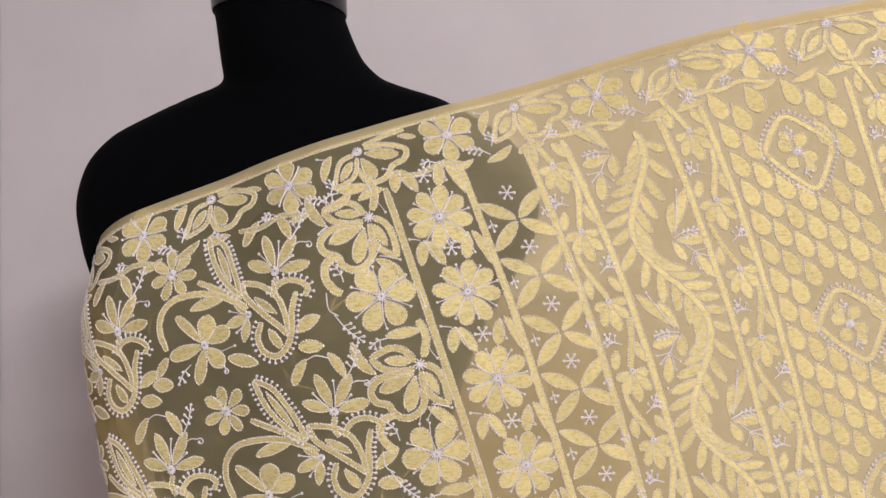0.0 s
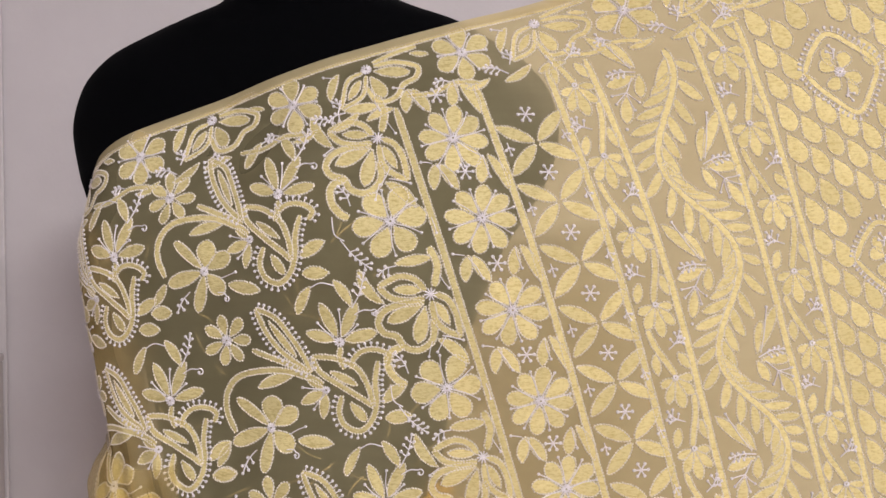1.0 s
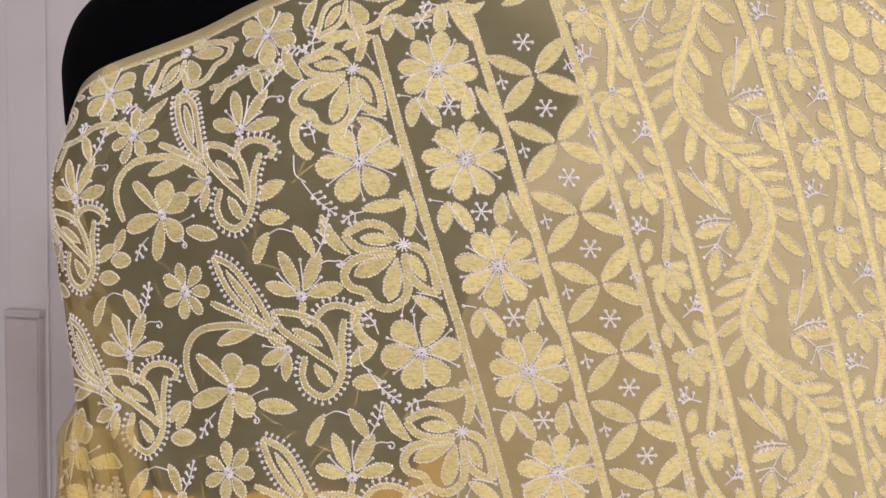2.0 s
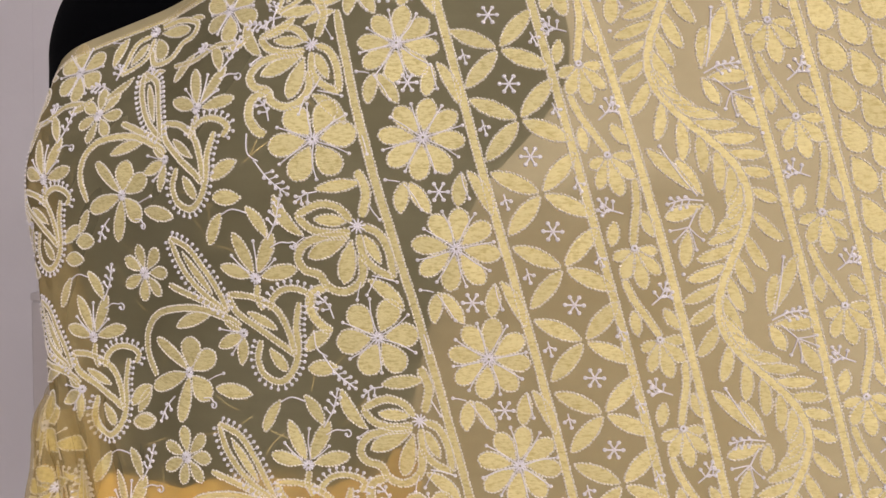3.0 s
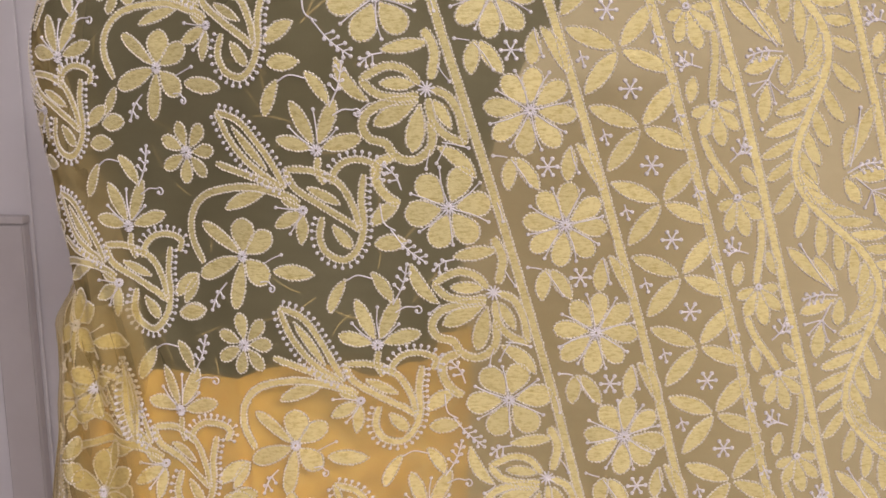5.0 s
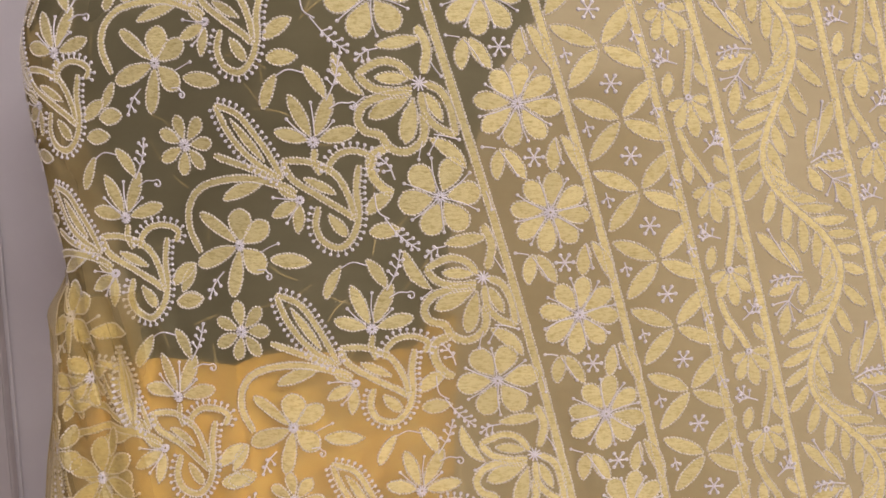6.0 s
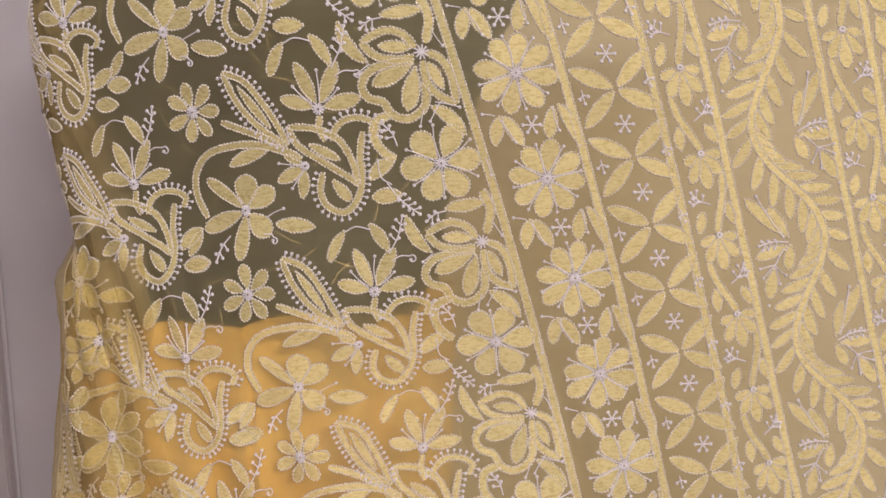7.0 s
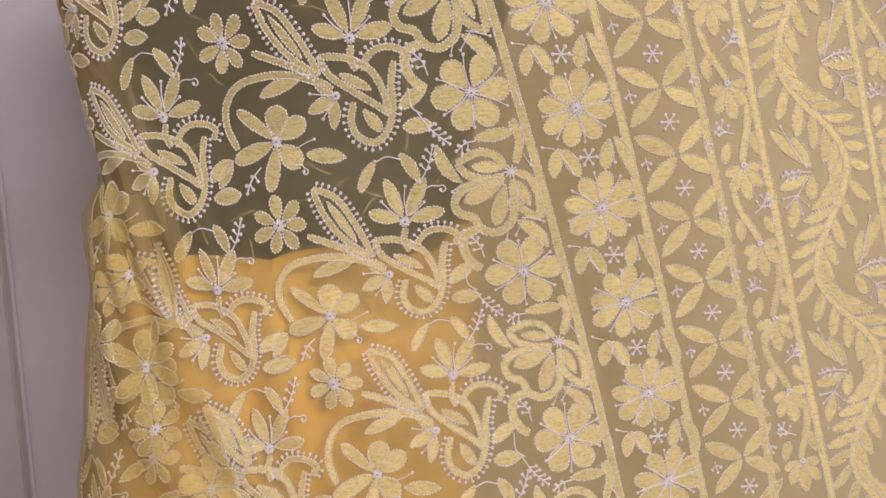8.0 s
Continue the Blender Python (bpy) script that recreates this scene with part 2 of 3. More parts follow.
def mannequin():
    n = 72
    cx, cy = -0.150, 0.885
    # height, half width, half depth, centre x, centre y
    prof = [(0.60, 0.120, 0.085, cx, cy), (0.70, 0.135, 0.09, cx, cy), (0.82, 0.132, 0.09, cx, cy), (0.90, 0.132, 0.092, cx, cy),
            (0.98, 0.140, 0.104, cx, cy), (1.04, 0.150, 0.115, cx, cy), (1.10, 0.168, 0.122, cx, cy), (1.17, 0.190, 0.126, cx, cy),
            (1.225, 0.222, 0.118, cx + 0.006, cy), (1.262, 0.2365, 0.105, cx + 0.010, cy), (1.292, 0.242, 0.096, cx + 0.010, cy), (1.316, 0.2395, 0.090, cx + 0.010, cy + 0.002),
            (1.343, 0.2305, 0.085, cx + 0.010, cy + 0.004), (1.369, 0.207, 0.080, cx + 0.010, cy + 0.006), (1.382, 0.185, 0.077, cx + 0.011, cy + 0.006),
            (1.401, 0.149, 0.074, cx + 0.014, cy + 0.006), (1.410, 0.131, 0.072, cx + 0.015, cy + 0.006), (1.421, 0.096, 0.070, cx + 0.011, cy + 0.006),
            (1.428, 0.0830, 0.069, cx + 0.004, cy + 0.004), (1.438, 0.0775, 0.068, cx - 0.003, cy + 0.002), (1.450, 0.0730, 0.066, cx - 0.009, cy), (1.475, 0.0690, 0.065, cx - 0.016, cy),
            (1.4955, 0.0668, 0.064, cx - 0.021, cy), (1.4956, 0.0690, 0.0675, cx - 0.021, cy), (1.498, 0.0700, 0.068, cx - 0.021, cy), (1.53, 0.0710, 0.069, cx - 0.023, cy),
            (1.55, 0.0705, 0.068, cx - 0.023, cy), (1.556, 0.067, 0.064, cx - 0.023, cy), (1.557, 0.001, 0.001, cx - 0.023, cy)]
    # soften the outline between the stations
    fine = []
    for a, b in zip(prof[:-6], prof[1:-5]):
        for k in range(4):
            fine.append([p + (q - p) * k / 4 for p, q in zip(a, b)])
    fine = np.array(fine)
    for _ in range(3):
        fine[1:-1] = (fine[:-2] + 2 * fine[1:-1] + fine[2:]) / 4
    prof = [tuple(r) for r in fine] + prof[-6:]
    verts = []
    for z, w, d, x0, y0 in prof:
        for j in range(n):
            a = 2 * math.pi * j / n
            k = 2 / (2.15 if z < 1.40 else 2.05)
            if z < 1.12 and math.cos(a) > 0:
                k += 0.5 * min(1.0, (1.12 - z) / 0.12)
            x = x0 + w * math.copysign(abs(math.cos(a)) ** k, math.cos(a))
            y = y0 + d * math.copysign(abs(math.sin(a)) ** k, math.sin(a))
            if y < y0 and z < 1.24:
                y = max(y, float(hang_depth(np.array(x), np.array(z))) + (0.022 if z < 0.99 else 0.012))
            zz = z
            if 1.33 < z < 1.47:
                k2 = math.sin(math.pi * (z - 1.33) / 0.14) ** 2
                zz += k2 * 0.010 * math.sin(a)
            f = max(0.0, min(1.0, (z - 1.15) / 0.14))
            f = 1 + 0.105 * f * f * (3 - 2 * f)
            verts.append((x * f, y * f, 1.25 + (zz - 1.25) * f))
    faces = loft(len(prof), n)
    gloss_from = (len(fine)) * n
    slots = [1 if i >= gloss_from else 0 for i in range(len(faces))]
    faces.append(tuple(range(n - 1, -1, -1)))
    slots.append(0)
    # pole and foot
    base = len(verts)
    foot = [(0.62, 0.018), (0.03, 0.018), (0.028, 0.17), (0.004, 0.175), (0.0, 0.175)]
    for z, r in foot:
        for j in range(n):
            a = 2 * math.pi * j / n
            verts.append((cx + r * math.cos(a), cy + r * math.sin(a), z))
    for f in loft(len(foot), n):
        faces.append(tuple(i + base for i in f))
        slots.append(1)
    ob = mesh_object("mannequin", verts, faces, [JERSEY, GLOSS], slots, True)
    return tagged(ob, "black jersey-covered mannequin bust with a glossy neck cap", "mannequin")


mannequin()


def underskirt():
    """A gathered skirt tied round the waist under the sheer cloth."""
    n, verts = 240, []
    zs = [0.03, 0.2, 0.4, 0.6, 0.75, 0.82, 0.87, 0.90, 0.92, 0.932, 0.936]
    cx, cy = -0.165, 0.885
    for k, z in enumerate(zs):
        for j in range(n):
            a = 2 * math.pi * j / n
            west = math.cos(a) < 0
            w = (cx - float(side(z))) - 0.020 if west else 0.165
            d = 0.126 + 0.10 * max(0, 0.8 - z)
            fold = 0.004 * math.sin(a * 23 + 3 * math.sin(z * 9)) * min(1, (0.94 - z) * 14 + 0.25)
            e = 2 / 2.05 if west else 2.0
            x = cx + (w + fold) * math.copysign(abs(math.cos(a)) ** e, math.cos(a))
            y = cy + (d + fold) * math.copysign(abs(math.sin(a)) ** e, math.sin(a)) - (0.030 * abs(math.cos(a)) if west else 0)
            if y < cy:
                y = max(y, float(hang_depth(np.array(x), np.array(z))) + 0.009 + fold)
            top = 0.055 * (x - cx) * max(0.0, (z - 0.75) / 0.18) + 0.002 * math.sin(a * 9)
            verts.append(tuple(float(c) for c in swell(x, y, z + top)))
    ob = mesh_object("underskirt", verts, loft(len(zs), n), [UNDER], None, True)
    return tagged(ob, "gathered orange-yellow underskirt tied at the waist", "skirt")


underskirt()


# ---- the saree: sheer cloth with stitched motifs ----
saree = tagged(new("saree"), "sheer pale yellow saree with cream floral hand embroidery", "saree")


def cloth_sheet(name, us, vs, mat, h=0.0):
    UU, VV = np.meshgrid(us, vs)
    p = fabric(UU.ravel(), VV.ravel(), np.full(UU.size, h))
    w = len(us)
    faces = [(r * w + c, r * w + c + 1, (r + 1) * w + c + 1, (r + 1) * w + c) for r in range(len(vs) - 1) for c in range(w - 1)]
    return mesh_object(name, p, faces, [mat], None, True, saree)


cloth_sheet("cloth", np.linspace(-0.46, 0.66, 300), np.concatenate([np.linspace(-0.156, 0.62, 220), np.linspace(0.64, 1.1, 24)]), CLOTH)


def side_wrap():
    """The saree's inner end, brought round the hip and tucked: a second sheer layer with slack folds."""
    nz, ns = 110, 90
    verts = []
    for i in range(nz):
        z = 0.10 + (0.992 - 0.10) * (i / (nz - 1)) ** 0.7
        edge = float(np.interp(z, [0.1, 0.742, 0.787, 0.833, 0.887, 0.925, 0.99], [-0.15, -0.197, -0.213, -0.231, -0.246, -0.239, -0.239]))
        for j in range(ns):
            k = j / (ns - 1)
            s = edge - (1 - k) * 0.19
            top = z - 0.012 * (1 - k) * max(0.0, (z - 0.9) / 0.09) * math.sin(3 * k) - 0.006 * math.sin(40 * s)
            a, b = drape(np.array([s]), np.array([top]))[0], drape(np.array([s + 0.002]), np.array([top]))[0]
            t = Vector(b - a)
            n = Vector((t.y, -t.x, 0)).normalized()
            puff = 0.004 * math.exp(-((top - 0.955) / 0.024) ** 2) * (1 - k) ** 0.7
            # slanting creases that run down from the tuck, and small crumples near the waist
            crease = 0.0032 * abs(noise.noise(Vector((70 * s + 22 * top, 9 * top, 0.0)))) + 0.0030 * noise.noise(Vector((60 * s, 55 * top, 3.0))) * math.exp(-((top - 0.95) / 0.05) ** 2)
            slack = 0.0014 * noise.noise(Vector((24 * s, 20 * top, 7.0)))
            lip = 0.0025 * math.exp(-((1 - k) / 0.03) ** 2)
            verts.append(Vector(a) + n * (0.0040 + puff + crease + slack + lip))
    faces = [(r * ns + c, r * ns + c + 1, (r + 1) * ns + c + 1, (r + 1) * ns + c) for r in range(nz - 1) for c in range(ns - 1)]
    return tagged(mesh_object("side_wrap", verts, faces, [WRAP], None, True, saree), "creased second layer of the sheer cloth")


side_wrap()


class Stitching:
    """Collects patches, beads and threads in the cloth's own coordinates; made() turns them into one mesh."""

    lift = 0.0

    def __init__(self):
        self.c, self.f, self.s = [], [], []

    def add(self, coords, faces, slot):
        k = sum(len(a) for a in self.c)
        self.c.append(np.asarray(coords, float))
        self.f += [tuple(i + k for i in f) for f in faces]
        self.s += [slot] * len(faces)

    def made(self, name, parent, label=""):
        c = np.concatenate(self.c)
        ob = mesh_object(name, fabric(c[:, 0], c[:, 1], c[:, 2] + self.lift), self.f, [PETAL, CREAM, WHITE], self.s, False, parent)
        if label:
            tagged(ob, label)
        return ob

    def strip(self, spine, half, slot=0, rise=0.0005, base=0.0003):
        """A raised ribbon along a spine with half-widths."""
        spine, half = np.asarray(spine, float), np.asarray(half, float)
        tan = np.gradient(spine, axis=0)
        tan /= np.linalg.norm(tan, axis=1, keepdims=True) + 1e-12
        nor = np.stack([-tan[:, 1], tan[:, 0]], -1)
        cols, across = [], (-1.0, -0.62, 0.0, 0.62, 1.0)
        for a, k in zip(across, (0.1, 0.8, 1.0, 0.8, 0.1)):
            q = spine + nor * (half * a)[:, None]
            cols.append(np.column_stack([q, np.full(len(q), base + rise * k)]))
        n = len(spine)
        self.add(np.concatenate(cols), [(j * n + i, (j + 1) * n + i, (j + 1) * n + i + 1, j * n + i + 1) for j in range(4) for i in range(n - 1)], slot)
        return spine + nor * half[:, None], spine - nor * half[:, None]

    def beads(self, line, step=0.0025, size=0.00082, slot=1, closed=False):
        """Small back-stitches in a row along a line."""
        line = np.asarray(line, float)
        d = np.concatenate([[0], np.cumsum(np.linalg.norm(np.diff(line, axis=0), axis=1))])
        n = max(2, int(d[-1] / step))
        at = (np.arange(n) + 0.5) / n * d[-1] + rng.uniform(-0.1, 0.1, n) * step
        p = np.column_stack([np.interp(at, d, line[:, 0]), np.interp(at, d, line[:, 1])])
        q = np.column_stack([np.interp(at + 1e-4, d, line[:, 0]), np.interp(at + 1e-4, d, line[:, 1])])
        t = q - p
        bad = np.linalg.norm(t, axis=1) < 1e-9
        t[bad] = (1, 0)
        t /= np.linalg.norm(t, axis=1, keepdims=True)
        # each stitch lies a little askew, as in a rope of back-stitches
        a = 0.4 + rng.normal(0, 0.14, n)
        t = np.stack([t[:, 0] * np.cos(a) - t[:, 1] * np.sin(a), t[:, 0] * np.sin(a) + t[:, 1] * np.cos(a)], -1)
        w = np.stack([-t[:, 1], t[:, 0]], -1)
        p = p + w * rng.normal(0, 0.00014, (n, 1))
        L, W = step * 0.54 * rng.uniform(0.85, 1.1, (n, 1)), size * rng.uniform(0.85, 1.2, (n, 1))
        pts = [p - t * L, p - t * L * 0.5 + w * W, p + t * L * 0.5 + w * W, p + t * L, p + t * L * 0.5 - w * W, p - t * L * 0.5 - w * W, p - t * L * 0.45, p + t * L * 0.45]
        hs = [0.0003] * 6 + [0.0014, 0.0014]
        c = np.stack([np.column_stack([a, np.full(n, h)]) for a, h in zip(pts, hs)], 1).reshape(-1, 3)
        faces = []
        for i in range(n):
            k = 8 * i
            faces += [(k, k + 1, k + 6), (k + 1, k + 2, k + 7, k + 6), (k + 2, k + 3, k + 7), (k + 3, k + 4, k + 7), (k + 4, k + 5, k + 6, k + 7), (k + 5, k, k + 6)]
        self.add(c, faces, slot)

    def knot(self, p, r=0.0016, slot=2):
        a = np.arange(7) * 2 * math.pi / 7 + rng.uniform(0, 1)
        ring = np.column_stack([p[0] + r * np.cos(a), p[1] + r * np.sin(a), np.full(7, 0.0004)])
        top = np.column_stack([p[0] + 0.6 * r * np.cos(a), p[1] + 0.6 * r * np.sin(a), np.full(7, 0.0017)])
        self.add(np.concatenate([ring, top]), [(i, (i + 1) % 7, 7 + (i + 1) % 7, 7 + i) for i in range(7)] + [tuple(range(7, 14))], slot)

    def thread(self, pts, half=0.00062, slot=2, rise=0.0011):
        pts = smooth(pts, max(4, 3 * len(pts)))
        self.strip(pts, np.full(len(pts), half), slot, rise, 0.0003)


rng = np.random.default_rng(7)


def smooth(pts, n):
    """Points along a soft curve through the given ones."""
    p = np.asarray(pts, float)
    if len(p) == 2:
        t = np.linspace(0, 1, n)[:, None]
        return p[0] * (1 - t) + p[1] * t
    e = np.vstack([2 * p[0] - p[1], p, 2 * p[-1] - p[-2]])
    out = []
    for t in np.linspace(0, len(p) - 1, n):
        i = min(int(t), len(p) - 2)
        f = t - i
        a, b2, c, d = e[i], e[i + 1], e[i + 2], e[i + 3]
        out.append(0.5 * (2 * b2 + (c - a) * f + (2 * a - 5 * b2 + 4 * c - d) * f * f + (3 * b2 - a - 3 * c + d) * f ** 3))
    return np.array(out)


def arr(*p):
    return np.array(p, float)


class Place:
    """A local frame on the cloth, in millimetres: across, down."""

    def __init__(self, U, V, turn=0.0, size=1.0, flip=1):
        self.o, self.t, self.k, self.flip = arr(U, V), math.radians(turn), size * 0.001, flip

    def __call__(self, x, y):
        x *= self.flip
        c, s = math.cos(self.t), math.sin(self.t)
        return self.o + self.k * arr(c * x - s * y, s * x + c * y)

    def sub(self, x, y, turn=0.0, size=1.0):
        q = self(x, y)
        return Place(q[0], q[1], math.degrees(self.t) + turn * self.flip, self.k * 1000 * size, self.flip)


def blade_into(st, a, b, wide, belly=0.5, bend=0.0, step=0.0025, round_tip=False, full=None):
    """A petal or leaf from its root a to its tip b. wide: its full width; belly: where it is widest; bend: sideways bow."""
    a, b = arr(*a), arr(*b)
    d = b - a
    L = np.linalg.norm(d)
    nrm = arr(-d[1], d[0]) / (L + 1e-9)
    n = 13
    t = (1 - np.cos(np.linspace(0, math.pi, n))) / 2
    sp = a + d * t[:, None] + nrm * (bend * L * 4 * t * (1 - t))[:, None]
    pa = full or (0.95 if round_tip else 0.72)
    pb = pa * (1 - belly) / belly
    prof = (np.clip(t, 1e-6, 1) / belly) ** pa * (np.clip(1 - t, 1e-6, 1) / (1 - belly)) ** pb
    half = np.maximum(wide / 2 * prof * (1 + rng.uniform(-0.05, 0.05)) - 0.0004, 0.0003)
    l, r = st.strip(sp, half)
    st.beads(np.vstack([l, r[::-1]]), step)


def blade(name, parent, a, b, wide, belly=0.5, bend=0.0, round_tip=False, full=None):
    st = Stitching()
    blade_into(st, a, b, wide, belly, bend, round_tip=round_tip, full=full)
    return st.made(name, parent)


def band(st, pts, wide, taper=False, n=None, fringe=0):
    """A filled ribbon between two rows of stitches; fringe: side (+1, -1, 2 both) that carries white knots on short threads."""
    sp = smooth(pts, n or max(8, 5 * len(pts)))
    half = np.full(len(sp), wide / 2)
    half[[0, -1]] *= 0.4
    half[[1, -2]] *= 0.85
    if taper:
        half *= np.clip(np.sin(np.linspace(0.12, math.pi - 0.12, len(sp))) * 1.5, 0.25, 1)
    l, r = st.strip(sp, half)
    st.beads(l)
    st.beads(r)
    for line, sgn in ((l, 1), (r, -1)):
        if fringe == 2 or fringe == sgn:
            d = np.concatenate([[0], np.cumsum(np.linalg.norm(np.diff(line, axis=0), axis=1))])
            k = max(2, int(d[-1] / 0.0046))
            for x in (np.arange(k) + 0.5) / k * d[-1]:
                p = arr(np.interp(x, d, line[:, 0]), np.interp(x, d, line[:, 1]))
                m2 = arr(np.interp(x, d, sp[:, 0]), np.interp(x, d, sp[:, 1]))
                o = (p - m2) / (np.linalg.norm(p - m2) + 1e-9)
                st.thread([p, p + o * 0.0032], 0.0005)
                st.knot(p + o * 0.0036, 0.0015)


def star(st, q, r=6.5, arms=6, knobs=True):
    for i in range(arms):
        a = 2 * math.pi * (i + 0.25) / arms
        e = q(r * math.cos(a), r * math.sin(a))
        st.thread([q(0, 0), e], 0.0007)
        if knobs:
            st.knot(e, 0.0017)


def centre(st, q, r=4.2):
    """The white wheel of stitches in a flower's middle."""
    for i in range(11):
        a = 2 * math.pi * i / 11
        st.thread([q(0.8 * math.cos(a), 0.8 * math.sin(a)), q(1.1 * r * math.cos(a), 1.1 * r * math.sin(a))], 0.00085, 2, 0.0018)


def sprig(st, q, length=16, pairs=3, bow=2.0):
    """A white stem with knots on short side stitches; it grows towards -y of its frame."""
    st.thread([q(0, 0), q(bow, -length / 2), q(0, -length)])
    st.knot(q(0, -length))
    pairs = min(pairs, max(1, int(length * 0.62 / 4.2)))
    for i in range(pairs):
        y = -length * (0.36 + 0.62 * i / pairs)
        for s in (-1, 1):
            e = q(s * rng.uniform(2.9, 4.0), y - rng.uniform(2.0, 3.4))
            k = -y / length
            st.thread([q(bow * 4 * k * (1 - k), y), e], 0.00058)
            st.knot(e, 0.0016)


def curl(st, q, r=4.0, tail=10):
    pts = [q(-tail, 3), q(-tail / 2, -1)]
    for i in range(8):
        a = -2.4 + i * 0.75
        k = r * (1 - i * 0.09)
        pts.append(q(r * 0.6 + k * math.cos(a), r * 0.4 + k * math.sin(a)))
    st.thread(pts, 0.0006)
    st.knot(arr(*pts[-1]), 0.0015)


def pin(st, a, b):
    """A white spoke with a knob at its end."""
    a, b = arr(*a), arr(*b)
    d = b - a
    st.thread([a, (a + b) / 2 + arr(-d[1], d[0]) * rng.uniform(-0.06, 0.06), b], 0.00052)
    st.knot(b, 0.0015)


def wheel_flower(q, petals, r, wide, inner=4.0, spokes=True, start=0.0, sweep=360.0, name="flower", belly=0.64, spoke=0.92):
    st = Stitching()
    centre(st, q)
    for i in range(petals):
        a = math.radians(start + sweep * (i + 0.5) / petals + rng.uniform(-5, 5))
        r_out = r * rng.uniform(0.93, 1.05)
        if spokes:
            pin(st, q(4 * math.cos(a), 4 * math.sin(a)), q(r_out * spoke * math.cos(a), r_out * spoke * math.sin(a)))
    ob = st.made(name, saree)
    for i in range(petals):
        a = math.radians(start + sweep * i / petals + rng.uniform(-3, 3))
        k = rng.uniform(0.95, 1.04)
        blade("petal", ob, q(inner * math.cos(a), inner * math.sin(a)), q(r * k * math.cos(a), r * k * math.sin(a)), wide * 0.001 * q.k * 1000, belly, rng.uniform(-0.03, 0.03), True)
    return ob


def leaf(q, a, b, wide, belly=0.5, bend=0.0, parent=None, round_tip=False):
    return blade("leaf", parent or saree, q(*a), q(*b), wide * q.k, belly, bend * q.flip, round_tip)


def single(name, make, *args):
    """One small stitched figure as a part of its own."""
    st = Stitching()
    make(st, *args)
    return st.made(name, saree)

# folded hem along the upper edge
cloth_sheet("hem", np.linspace(-0.46, 0.66, 300), np.linspace(-0.1590, -0.1505, 4), HEM, 0.0012)


def stitched_line(pts, wide=0.0054, name="stitched_line", n=None):
    st = Stitching()
    band(st, pts, wide, n=n)
    return st.made(name, saree)


# upright lines between the columns, and the line under the hem
LINES = ((0.0360, -0.011), (0.1094, -0.015), (0.1738, -0.019), (0.2112, 0.002), (0.2988, 0.004), (0.3385, 0.0), (0.4715, 0.0), (0.514, 0.0))
for U, drift in LINES:
    stitched_line([(U + drift * (-0.094 + 0.075 * k) + 0.0009 * math.sin(7 * k + U * 90), -0.094 + 0.075 * k) for k in range(11)], 0.0058, n=150)
stitched_line([(-0.40 + 0.1 * k, -0.1500) for k in range(11)], 0.0022, "hem_stitch", 160)


def border_unit(U, V):
    q = Place(U, V)
    wheel_flower(q, 6, 27, 16, start=-20, spoke=0.82)
    st = Stitching()
    h = q.sub(73, -11)
    centre(st, h, 4.4)
    band(st, [q(69, -10), q(53, -5), q(40, 19)], 0.0036)
    band(st, [q(71, -6), q(62, 12), q(40, 19)], 0.0036)
    band(st, [q(67, 3), q(73, 21), q(89, 22), q(100, 12), q(112, 9), q(117, -1), q(100, -11), q(80, -13)], 0.0045)
    stitched_line([q(-61, 26), q(-38, 30), q(-16, 26), q(6, 32)], 0.0042, "stem", 24)
    single("sprig", sprig, q.sub(32, 30, -60), 22, 4)
    single("sprig", sprig, q.sub(-20, 24, -80), 14, 2)
    single("sprig", sprig, q.sub(36, 22, 10), 14, 2)
    single("pin_stitch", pin, q(70, 22), q(72, 30))
    single("pin_stitch", pin, q(44, -12), q(34, -16))
    ob = st.made("half_flower", saree)
    leaf(q, (65, -3), (49, 12), 8, parent=ob)
    leaf(q, (78, -8), (109, 2), 12, 0.6, parent=ob, round_tip=True)
    leaf(q, (74, -4), (81, 19), 13, 0.62, parent=ob, round_tip=True)
    leaf(q, (48, -15), (33, 8), 9, bend=0.08)
    leaf(q, (26, 36), (54, 26), 8, bend=0.08)
    leaf(q, (-28, -8), (-44, -14), 6)
    leaf(q, (58, 36), (84, 32), 8.5, bend=-0.08)
    leaf(q, (-10, 34), (14, 30), 7, bend=0.1)
    stitched_line([q(80, -16), q(103, -20), q(123, -21)], 0.0040, "leaf_band", 16)


for U, V in ((-0.360, -0.1290), (-0.2027, -0.1315), (-0.0485, -0.1257), (0.1106, -0.1278), (0.2588, -0.1279), (0.3964, -0.1337), (0.535, -0.1330)):
    border_unit(U, V)


